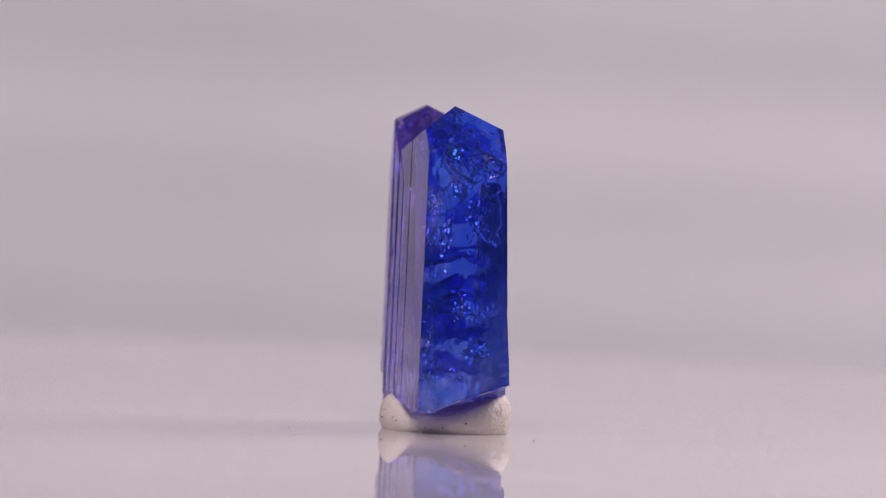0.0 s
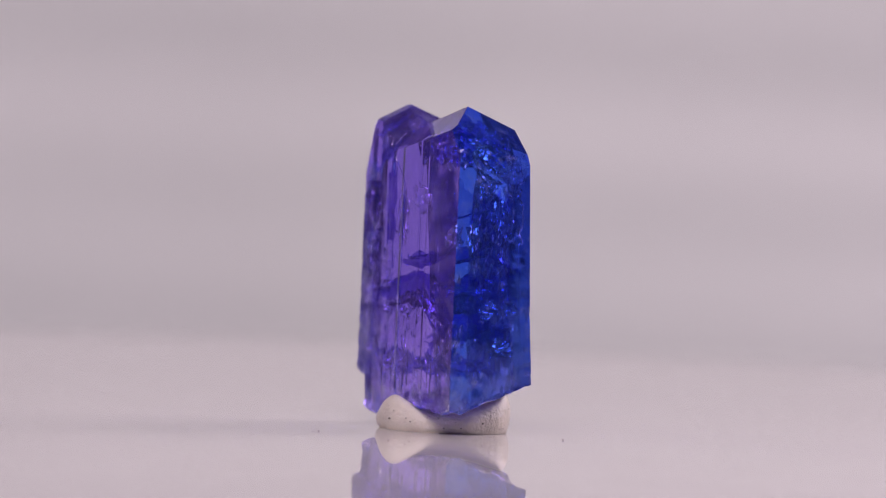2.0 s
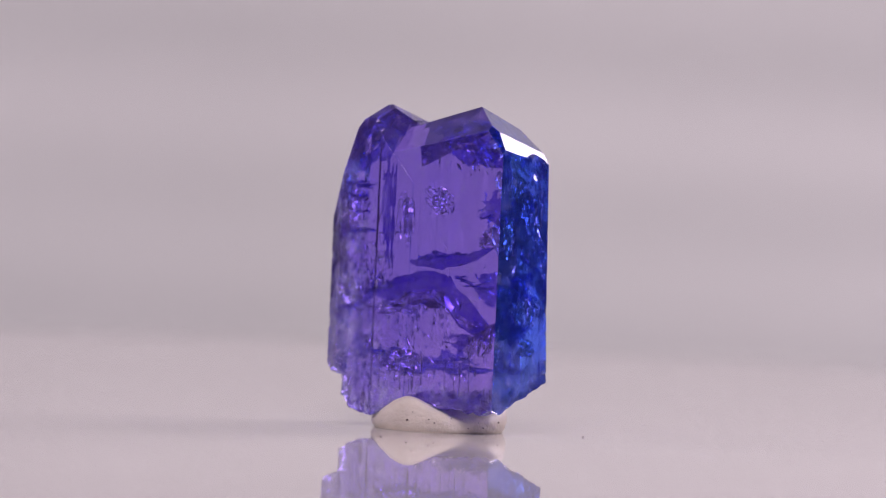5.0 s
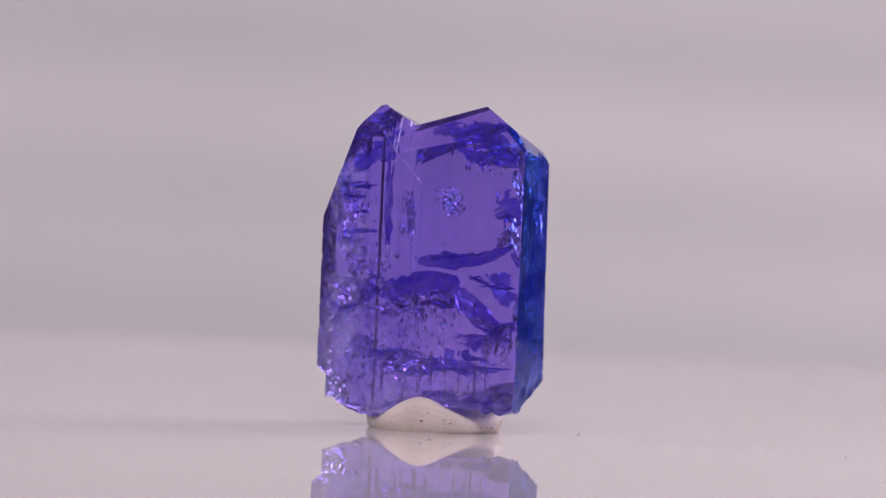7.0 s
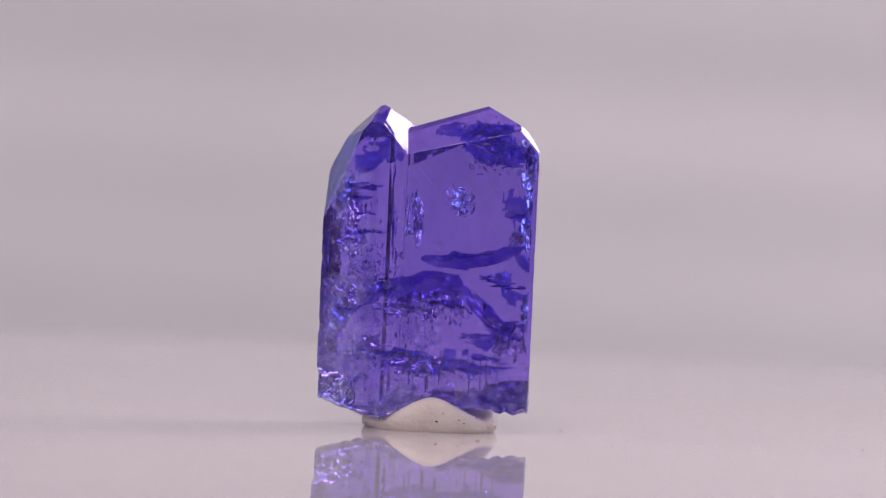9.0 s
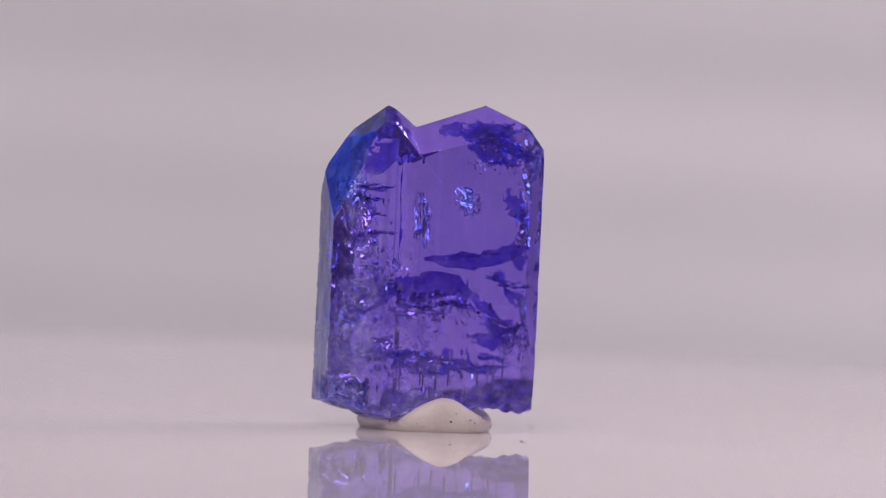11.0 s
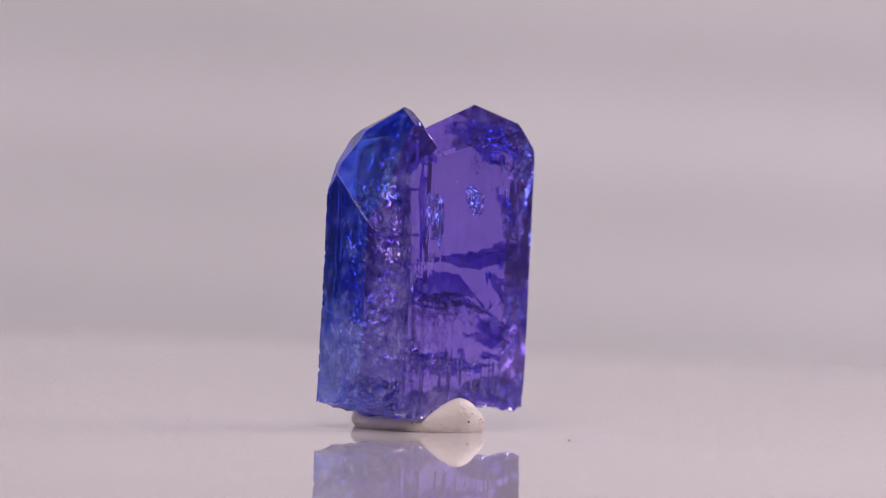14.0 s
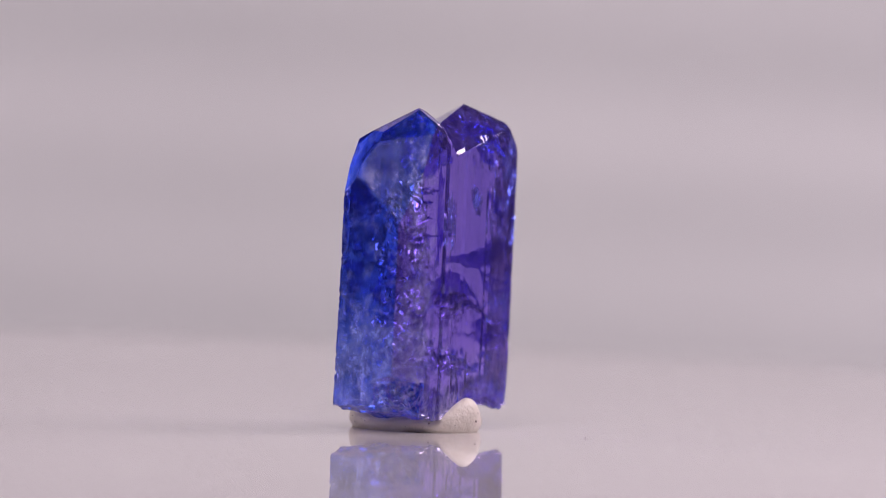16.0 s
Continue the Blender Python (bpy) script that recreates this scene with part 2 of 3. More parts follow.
def turntable():
    root = tagged(new("turntable"), "glossy white plastic turntable disc on the desk", "turntable")
    prof = [(0.109, -0.012), (0.1125, -0.0110), (0.1140, -0.0085), (0.1145, -0.005), (0.1142, -0.0025), (0.1132, -0.0009), (0.1115, 0.0)]
    part("disc", lathe(prof, 160), M_DISC, root, "mirror-glossy white disc")
    part("base", lathe([(0.095, DESK_Z), (0.098, DESK_Z + 0.002), (0.098, -0.0145), (0.095, -0.0125)], 96), M_DESK, root, "white round foot")
    return root


# ---- the crystal ----
PLAN = [(190, 75), (20, 121), (-178, 115), (-206, -3), (-176, -31), (-84, -54), (163, -85)]
LEAN_IN = (0.05, 0.01, 0.0, 0.0, 0.0, 0.0, 0.0)


def low_side(x, y):
    """Height of the broken underside."""
    z = 44 + 0.16 * max(0, y) * max(0.1, min(1.0, (x + 150) / 100)) + 7 * noise.noise(Vector((x / 60, y / 60, 3.1)))
    z += 5 * noise.noise(Vector((x / 19, y / 19, 8.2))) + 3 * noise.noise(Vector((x / 8, y / 8, 2.4)))
    z -= 20 * math.exp(-((x + 105) / 50) ** 2) + 8 * math.exp(-((x - 150) ** 2 + (y + 80) ** 2) / 40 ** 2)
    z += 18 * max(0, (-150 - x) / 56) ** 1.3 * max(0.0, min(1.0, (45 - y) / 45))
    z += 34 * max(0, min(1, (x - 60) / 100)) * max(0, min(1, (y + 60) / 120))
    return z


INNER = [(x * 0.992, y * 0.985) for x, y in PLAN]
E1, E2 = -0.777, 0.629         # way out of the chamfered upright edge
SPIRE_A = walls(PLAN, LEAN_IN) + [((0, 0, 10), (0, 0, -1)), ((-30, 0, 0), (1, 0.12, 0.0)),
                         ((-105, 7, 571), (0.0, -0.50, 0.86)), ((-105, 7, 571), (-0.02, 0.49, 0.87)),
                         ((-110, 7, 571), (-0.77, 0.0, 0.64)), ((-206, 20, 373), (-0.935, -0.08, 0.33)),
                         ((E1 * 143, E2 * 143, 531), (0.57 * E1, 0.57 * E2, 0.82)), ((E1 * 181, E2 * 181, 481), (0.82 * E1, 0.82 * E2, 0.57)),
                         ((E1 * 207, E2 * 207, 421), (0.95 * E1, 0.95 * E2, 0.32)), ((-97, 0, 571), (0.58, -0.57, 0.58)), ((-103, 0, 571), (0.53, 0.02, 0.85))]
SPIRE_B = walls(INNER, LEAN_IN) + [((0, 0, 12), (0, 0, -1)), ((-72, 0, 0), (-1, -0.1, 0.0)),
                          ((77, -8, 576), (-0.26, -0.60, 0.75)), ((77, -8, 576), (-0.24, 0.52, 0.82)),
                          ((80, -8, 576), (0.60, 0.10, 0.80)), ((155, 0, 522), (0.84, -0.04, 0.54)), ((156, -78, 510), (0.58, -0.57, 0.58))]


def inside(p, margin):
    """Whether a point lies within the stone, clear of its skin."""
    for spire in (SPIRE_A, SPIRE_B):
        if all((p - Vector(c)).dot(Vector(n).normalized()) < -margin for c, n in spire):
            return p.z > low_side(p.x, p.y) + margin + 4
    return False


def crystal_union():
    a, b = solid(SPIRE_A), solid(SPIRE_B)
    obs = []
    for name, bm in (("spire_a", a), ("spire_b", b)):
        obs.append(link(name, bm, M_VIOLET))
    mod = obs[0].modifiers.new("join", "BOOLEAN")
    mod.operation, mod.object, mod.solver = "UNION", obs[1], "EXACT"
    me = bpy.data.meshes.new_from_object(obs[0].evaluated_get(bpy.context.evaluated_depsgraph_get()))
    for o in obs:
        bpy.data.objects.remove(o)
    bm = bmesh.new()
    bm.from_mesh(me)
    return bm


def ragged(x, y, z):
    """How broken the skin is: 0 on clean faces, 1 on the fractured foot and flank."""
    n0 = noise.noise(Vector((x / 70, y / 70, z / 70)))
    foot = max(0.0, min(1.0, (74 - z + 45 * n0) / 34))
    flank = max(0.0, min(1.0, (-150 - x + 30 * n0) / 30)) * max(0.0, min(1.0, (500 - z) / 60)) * 0.6
    west = max(0.0, min(1.0, (-95 - x + 60 * n0) / 40)) * max(0.0, min(1.0, (300 - z + 90 * n0) / 60))
    return max(foot, flank, west)


def brokenness(c):
    """How milky the skin is: most at the foot and low on the west flank, in patches up the front-west edge."""
    n1, n2 = noise.noise(c / 60), noise.noise(c / 18)
    q = ragged(*c) * max(0.0, min(1.0, 0.5 + (215 + 120 * n1 - c.z) / 110))
    foot = 0.7 * max(0.0, min(1.0, (118 - c.z) / 50)) * (0.6 + n2)
    if c.x < -70:
        west = max(0.0, min(1.0, (-90 - c.x) / 50)) * (0.48 + 0.8 * n1 + 0.5 * n2) * (1.0 if c.y < 0 else 0.75)
        q = max(q, west * (1.0 if c.z < 370 or c.y < -10 else 0.45))
    return max(0.0, min(1.0, max(q + 0.3 * n2 * q, foot)))


STEPS = [(-128, 0.0), (-118, 3.5), (-98, 3.5), (-92, 0.0), (-64, 0.0), (-58, 1.6), (-34, 1.6), (-26, 0.0), (28, 0.0), (32, 0.9), (54, 0.9), (60, 0.0)]
STEP_EDGES = [x for x, _ in STEPS]


def growth_step(x):
    """Depth of the upright growth steps on the broad front face."""
    for (xa, da), (xb, db) in zip(STEPS, STEPS[1:]):
        if xa - 0.01 <= x <= xb + 0.01:
            return da + (db - da) * (x - xa) / (xb - xa)
    return 0.0


def front_y(x):
    for (ax, ay), (bx, by) in zip(PLAN[3:], PLAN[4:]):
        if x < bx:
            break
    return ay + (by - ay) * (x - ax) / (bx - ax)


SCOOP, SCOOP_R = Vector((236, 12, 482)), 66     # shell-shaped chip out of the end face


def crystal_body():
    bm = crystal_union()
    bmesh.ops.dissolve_limit(bm, angle_limit=radians(0.5), verts=bm.verts[:], edges=bm.edges[:])
    keen = [e for e in bm.edges if len(e.link_faces) == 2 and e.calc_face_angle(0) > radians(18) and e.calc_length() > 14]
    bmesh.ops.bevel(bm, geom=keen, offset=1.3, segments=1, profile=0.5, affect="EDGES", clamp_overlap=True)
    for x in STEP_EDGES:
        bmesh.ops.bisect_plane(bm, geom=bm.verts[:] + bm.edges[:] + bm.faces[:], dist=1e-3, plane_co=(x, 0, 0), plane_no=(1, 0, 0))
    bmesh.ops.triangulate(bm, faces=bm.faces[:])
    for limit in (160, 80, 40, 22, 12):
        long = [e for e in bm.edges if e.calc_length() > limit]
        bmesh.ops.subdivide_edges(bm, edges=long, cuts=1)
        bmesh.ops.triangulate(bm, faces=[f for f in bm.faces if len(f.verts) > 3])
    for limit in (7,):
        fine = [e for e in bm.edges if e.calc_length() > limit and ((e.verts[0].co + e.verts[1].co) / 2 - SCOOP).length < SCOOP_R + 8]
        bmesh.ops.subdivide_edges(bm, edges=fine, cuts=1)
        bmesh.ops.triangulate(bm, faces=[f for f in bm.faces if len(f.verts) > 3])
    rough = [e for e in bm.edges if e.calc_length() > 6 and ragged(*((e.verts[0].co + e.verts[1].co) / 2)) > 0.25]
    bmesh.ops.subdivide_edges(bm, edges=rough, cuts=1)
    bmesh.ops.triangulate(bm, faces=[f for f in bm.faces if len(f.verts) > 3])
    bm.normal_update()
    where = {}
    for v in bm.verts:
        x, y, z = v.co
        q = ragged(x, y, z)
        nrm = v.normal.copy()
        if y < front_y(x) + 7:
            y += growth_step(x)
        floor_z = low_side(x, y)
        if z < 200:
            z = floor_z + (z - 10) * (200 - floor_z) / 190
        p = Vector((x, y, z))
        big = noise.voronoi(Vector((x / 38, y / 38, p.z / 120)))[0][0]
        small = noise.voronoi(Vector((x / 14, y / 14, p.z / 36)))[0][0]
        amp = 0.35 + 0.65 * max(0.0, min(1.0, (110 - p.z) / 40))
        p += nrm * (q * amp * (6 * (big - 0.62) + 1.0 * (small - 0.55) + 2.5 * noise.noise(p / 30)))
        edge = min(math.hypot(p.x - cx, p.y - cy) for cx, cy in PLAN)
        if edge < 16 and p.z > 60:
            nick = max(0.0, noise.noise(Vector((p.x / 90, p.y / 90, p.z / 8))) - 0.12)
            p -= Vector((p.x, p.y, 0)).normalized() * nick * 7 * (1 - edge / 16)
        out = p - SCOOP
        if out.length < SCOOP_R:
            d = out.length
            rip = 1.3 * math.sin((out.y + 0.6 * out.z) / 3.4) + 5 * noise.noise(p / 18) + 2.5 * noise.noise(p / 7)
            p = SCOOP + out * ((SCOOP_R + rip * (1 - d / SCOOP_R) * 3) / d)
        # a step broken out of the foot of the south-west edge
        reach, limit = -0.822 * p.x - 0.569 * p.y, 138 + 3 * max(0.0, p.z - 88 - 8 * noise.noise(p / 20)) + 5 * noise.noise(p / 9)
        if reach > limit:
            p += Vector((0.822, 0.569, 0)) * (reach - limit)
        where[v] = p
    for v, p in where.items():
        v.co = p
    bm.normal_update()
    for f in bm.faces:
        c = f.calc_center_median()
        q = ragged(*c)
        n = f.normal
        f.smooth = q > 0.3 or (c - SCOOP).length < SCOOP_R + 1
        f.material_index = 1 if abs(n.x) > 0.5 and (n.x > 0 or n.y > -0.6) else 0
        if n.z > 0.35 and c.x < -15 and n.x > 0.3:
            f.material_index = 2
        elif n.x < -0.7 and 0.25 < n.z < 0.5:
            f.material_index = 3
    layer = bm.verts.layers.float.new("broken")
    for v in bm.verts:
        v[layer] = brokenness(v.co)
    bmesh.ops.scale(bm, vec=(U, U, U), verts=bm.verts[:])
    return bm


def crack(at, size, turn, seed, wave=0.15, n=40):
    """A ragged crumpled sheet inside the stone."""
    bm = bmesh.new()
    m = pose(*at, *turn)
    grid = {}
    for i in range(n):
        for j in range(n):
            u, v = 2 * i / (n - 1) - 1, 2 * j / (n - 1) - 1
            edge = 0.78 + 0.45 * noise.noise(Vector((math.atan2(v, u) * 1.3, seed, 0)))
            edge += 0.30 * noise.noise(Vector((u * 4, v * 4, seed))) + 0.20 * noise.noise(Vector((u * 11, v * 11, seed)))
            if math.hypot(u, v) > edge:
                continue
            w = wave * (2 * noise.noise(Vector((u * 1.3, v * 1.3, seed + 9))) + 0.7 * noise.noise(Vector((u * 4, v * 4, seed))))
            w += 0.05 * noise.voronoi(Vector((u * 5, v * 5, seed)))[0][0]
            p = m @ Vector((u * size[0], v * size[1], w * size[0]))
            if inside(p, 9):
                grid[i, j] = bm.verts.new(p)
    for (i, j) in list(grid):
        q = [grid.get(k) for k in ((i, j), (i + 1, j), (i + 1, j + 1), (i, j + 1))]
        q = [v for v in q if v]
        if len(q) >= 3:
            bm.faces.new(q)
    bmesh.ops.scale(bm, vec=(U, U, U), verts=bm.verts[:])
    return bm


def arched(line, x0, x1, rise, seed):
    """A crack that follows a curved line along the broad side and climbs towards the back."""
    bm = bmesh.new()
    n, rows = 60, 16
    grid = {}
    for i in range(n):
        x = x0 + (x1 - x0) * i / (n - 1)
        taper = min(1.0, 5 * min(i, n - 1 - i) / n + 0.15)
        back = 35 * (0.6 + 0.8 * noise.noise(Vector((x / 30, seed, 5))))
        for j in range(rows):
            v = j / (rows - 1)
            y = front_y(x) + 9 + v * (60 + back)
            z = line(x) + rise * taper * (2 * v - 1) + 6 * noise.noise(Vector((x / 24, y / 24, seed))) + 2.5 * noise.noise(Vector((x / 8, y / 8, seed)))
            p = Vector((x, y, z))
            if inside(p, 6):
                grid[i, j] = bm.verts.new(p)
    for (i, j) in list(grid):
        q = [grid.get(k) for k in ((i, j), (i + 1, j), (i + 1, j + 1), (i, j + 1))]
        q = [v for v in q if v]
        if len(q) >= 3:
            bm.faces.new(q)
    bmesh.ops.scale(bm, vec=(U, U, U), verts=bm.verts[:])
    return bm


def shell(at, radius, reach):
    """A ribbed, shell-shaped break that curves away from the end face."""
    bm = bmesh.new()
    n = 54
    grid = {}
    for i in range(n):
        for j in range(n):
            u, v = (2 * i / (n - 1) - 1) * reach, (2 * j / (n - 1) - 1) * reach
            d = math.hypot(u, v)
            if d > reach * (0.85 + 0.3 * noise.noise(Vector((math.atan2(v, u), 4.0, 0)))):
                continue
            rib = 1.5 * math.sin(math.hypot(u - 40, v - 60) / 2.6) * (0.4 + d / reach)
            x = at[0] + radius - math.sqrt(radius * radius - d * d) + rib + 4 * noise.noise(Vector((u / 20, v / 20, 1)))
            p = Vector((x, at[1] + u, at[2] + v - 0.2 * u))
            if inside(p, 5):
                grid[i, j] = bm.verts.new(p)
    for (i, j) in list(grid):
        q = [grid.get(k) for k in ((i, j), (i + 1, j), (i + 1, j + 1), (i, j + 1))]
        q = [v for v in q if v]
        if len(q) >= 3:
            bm.faces.new(q)
    bmesh.ops.scale(bm, vec=(U, U, U), verts=bm.verts[:])
    return bm


def tube(x, y, z0, z1, r):
    """A thin upright hollow with uneven flat sides."""
    bm = bmesh.new()
    bmesh.ops.create_cone(bm, cap_ends=True, segments=5, radius1=r, radius2=r * 0.7, depth=z1 - z0, matrix=Matrix.Translation((x, y, (z0 + z1) / 2)))
    bmesh.ops.recalc_face_normals(bm, faces=bm.faces[:])
    bmesh.ops.reverse_faces(bm, faces=bm.faces[:])
    bmesh.ops.scale(bm, vec=(U, U, U), verts=bm.verts[:])
    return bm


def hollow_out(bm, thick):
    """Turn a sheet into a thin closed gap whose faces look into the gap."""
    bmesh.ops.solidify(bm, geom=bm.faces[:], thickness=thick)
    bmesh.ops.recalc_face_normals(bm, faces=bm.faces[:])
    bmesh.ops.reverse_faces(bm, faces=bm.faces[:])


def glints(at, spread, count, rnd):
    """A cloud of tiny flat flaws of uneven size."""
    bm = bmesh.new()
    for _ in range(count):
        c = Vector([rnd.gauss(0, 0.42) * w + o for w, o in zip(spread, at)])
        if not inside(c, 14):
            continue
        m = Matrix.Translation(c) @ Euler([rnd.uniform(0, 6.3) for _ in range(3)]).to_matrix().to_4x4()
        r = rnd.choice((1.3, 1.8, 2.5, 3.5, 5.0, 7.5))
        n = rnd.randint(4, 7)
        flat = rnd.uniform(0.25, 0.9)
        bm.faces.new([bm.verts.new(m @ Vector((r * rnd.uniform(0.5, 1.3) * math.cos(6.283 * k / n), flat * r * rnd.uniform(0.5, 1.3) * math.sin(6.283 * k / n), r * rnd.uniform(-0.2, 0.2)))) for k in range(n)])
    bmesh.ops.scale(bm, vec=(U, U, U), verts=bm.verts[:])
    hollow_out(bm, 1.2 * U)
    return bm


def flakes(at, spread, count, rnd):
    """A cloud of thin slivers, most of them lying along the growth of the stone."""
    bm = bmesh.new()
    for _ in range(count):
        c = Vector([rnd.gauss(0, 0.45) * w + o for w, o in zip(spread, at)])
        if not inside(c, 10):
            continue
        m = Matrix.Translation(c) @ Euler((rnd.gauss(1.57, 0.5), rnd.gauss(0, 0.4), rnd.uniform(0, 6.3))).to_matrix().to_4x4()
        r = rnd.choice((1.5, 2.0, 3.0, 4.5, 6.5, 9.0))
        flat = rnd.uniform(0.15, 0.7)
        n = rnd.randint(5, 8)
        ring = []
        for k in range(n):
            a = 6.283 * k / n
            q = r * rnd.uniform(0.5, 1.3)
            ring.append(bm.verts.new(m @ Vector((flat * q * math.cos(a), q * math.sin(a), r * rnd.uniform(-0.15, 0.15)))))
        hub = bm.verts.new(m @ Vector((0, 0, 0.2 * r)))
        for u, v in zip(ring, ring[1:] + ring[:1]):
            bm.faces.new((u, v, hub))
    bmesh.ops.scale(bm, vec=(U, U, U), verts=bm.verts[:])
    return bm


def crystal():
    root = tagged(new("crystal"), "violet-blue translucent twin-pointed gem crystal standing in white putty", "crystal")
    part("body", crystal_body(), [M_VIOLET, M_BLUE, M_ROOF, M_SHEEN_BLUE], root, "clear violet and deep blue faceted stone", smooth=None)
    cracks = [((-84, -15, 390), (30, 122), (88, 0, 72), 5.0, M_VOID_SHADE),
              ((95, 5, 490), (75, 50), (30, 18, 10), 7.0, M_REFLECT_DARK), ((20, 10, 118), (130, 60), (22, 6, 0), 13.0, M_REFLECT_DARK),
              ((-120, 10, 235), (70, 60), (20, -15, 0), 16.0, M_REFLECT_DARK), ((140, -5, 395), (50, 60), (40, 35, 0), 17.0, M_REFLECT_DARK),
              ((130, 10, 255), (50, 60), (25, 40, 0), 18.0, M_REFLECT_DARK), ((-110, 0, 480), (70, 50), (30, -40, 0), 19.0, M_REFLECT_DARK),
              ((30, -45, 410), (36, 32), (75, 10, 10), 3.0, M_SILVER), ((-45, -10, 375), (24, 58), (85, 0, 20), 6.0, M_SILVER),
              ((166, 10, 470), (44, 40), (80, 0, 78), 8.0, M_SILVER), ((-150, 20, 330), (34, 70), (80, 0, 50), 9.0, M_FROST),
              ((-120, 0, 300), (60, 60), (30, 30, 0), 10.0, M_FROST), ((-60, 10, 190), (90, 60), (60, 10, 10), 11.0, M_FROST),
              ((166, 20, 215), (38, 40), (80, 0, 80), 12.0, M_SILVER), ((-120, 40, 130), (60, 60), (60, 20, 30), 14.0, M_FROST),
              ((165, 35, 380), (34, 66), (82, 0, 84), 15.0, M_SILVER), ((-160, 40, 180), (50, 70), (80, 10, 60), 20.0, M_FROST),
              ((20, -50, 310), (40, 16), (4, -3, 0), 23.0, M_REFLECT_DARK), ((128, -55, 385), (24, 16), (6, -4, 0), 24.0, M_REFLECT_DARK),
              ((-150, -5, 425), (36, 20), (8, 5, 0), 25.0, M_REFLECT_DARK), ((-140, -10, 345), (34, 20), (6, -6, 0), 26.0, M_REFLECT_DARK),
              ((-70, -20, 130), (50, 30), (10, 4, 0), 27.0, M_REFLECT_DARK), ((90, -50, 130), (40, 24), (8, 10, 0), 28.0, M_REFLECT_DARK),
              ((172, 0, 420), (30, 44), (84, 0, 70), 29.0, M_SILVER), ((168, -30, 372), (22, 40), (80, 10, 75), 30.0, M_SILVER),
              ((120, 20, 180), (40, 40), (30, 30, 0), 31.0, M_REFLECT_DARK), ((20, -30, 240), (60, 40), (55, 5, 0), 32.0, M_FROST),
              ((138, -60, 165), (24, 38), (80, 0, -30), 34.0, M_SILVER),
              ((172, -8, 218), (32, 36), (60, 70, 0), 35.0, M_SILVER), ((172, 50, 462), (34, 26), (35, 55, 20), 36.0, M_SILVER),
              ((-150, 30, 420), (40, 44), (75, 20, 70), 37.0, M_FROST), ((-165, 30, 260), (50, 60), (85, 0, 80), 38.0, M_FROST),
              ((-130, -5, 180), (44, 50), (75, 10, 20), 39.0, M_FROST),
              ((-180, 50, 150), (70, 100), (88, 0, 82), 40.0, M_FROST), ((-188, 30, 250), (60, 80), (84, 0, 78), 41.0, M_FROST),
              ((-150, -8, 220), (60, 110), (86, 0, -26), 42.0, M_FROST), ((-120, -30, 120), (80, 50), (80, 0, -20), 43.0, M_FROST),
              ((-60, -45, 200), (80, 40), (84, 0, -12), 44.0, M_FROST), ((20, -50, 95), (130, 34), (80, 0, -6), 45.0, M_FROST),
              ((-165, 60, 110), (60, 50), (50, 0, 70), 47.0, M_FROST),
              ((-168, -12, 395), (44, 80), (86, 0, -28), 48.0, M_FROST), ((-180, 10, 400), (40, 60), (80, 0, 70), 49.0, M_SILVER),
              ((112, -8, 170), (80, 74), (5, -8, 0), 50.0, M_VOID_SHADE), ((165, 20, 300), (50, 34), (12, 30, 60), 51.0, M_REFLECT_DARK),
              ((132, -66, 345), (17, 24), (72, 0, -28), 70.0, M_SILVER), ((112, -62, 158), (19, 28), (76, 0, -22), 71.0, M_SILVER),
              ((150, -20, 440), (26, 34), (77, 0, 61), 80.0, M_FLASH), ((160, 5, 392), (20, 32), (80, 0, 70), 81.0, M_FLASH),
              ((160, -8, 222), (25, 25), (77, 0, 66), 82.0, M_FLASH), ((148, -42, 350), (18, 42), (78, 0, 50), 83.0, M_FLASH),
              ((165, 20, 150), (34, 26), (74, 0, 75), 84.0, M_FLASH), ((150, -30, 505), (34, 26), (66, 0, 60), 85.0, M_FLASH),
              ((-165, -5, 420), (24, 42), (77, 0, -60), 86.0, M_FLASH), ((-150, -10, 330), (30, 42), (77, 0, -45), 87.0, M_FLASH),
              ((-145, 0, 240), (42, 32), (74, 0, -50), 88.0, M_FLASH), ((-160, 15, 190), (34, 42), (78, 0, -66), 89.0, M_FLASH),
              ((-120, -20, 140), (44, 32), (76, 0, -35), 90.0, M_FLASH), ((-185, 40, 300), (34, 60), (80, 0, -80), 91.0, M_FLASH),
              ((-152, -12, 385), (22, 42), (76, 0, -8), 92.0, M_FLASH), ((30, -44, 404), (22, 26), (74, 0, 4), 93.0, M_FLASH),
              ((-55, -34, 214), (66, 22), (70, 0, -4), 94.0, M_FLASH), ((-150, -8, 235), (34, 34), (76, 0, -10), 95.0, M_FLASH),
              ((95, -54, 196), (34, 10), (68, 20, -4), 96.0, M_FLASH), ((100, -20, 505), (60, 22), (60, 8, 0), 97.0, M_FLASH),
              ((-40, -30, 120), (70, 30), (78, 0, -6), 98.0, M_FLASH), ((-40, -20, 375), (14, 50), (84, 0, 14), 99.0, M_FLASH),
              # Sheets added under the roofs to paint in their dark inner reflections.
              ((50, -26, 524), (80, 30), (40, 0, -20), 100.0, M_REFLECT_DARK), ((120, -30, 505), (46, 40), (44, 12, 10), 101.0, M_REFLECT_DARK),
              ((-118, -4, 530), (46, 30), (40, -30, 0), 102.0, M_REFLECT_DARK)]
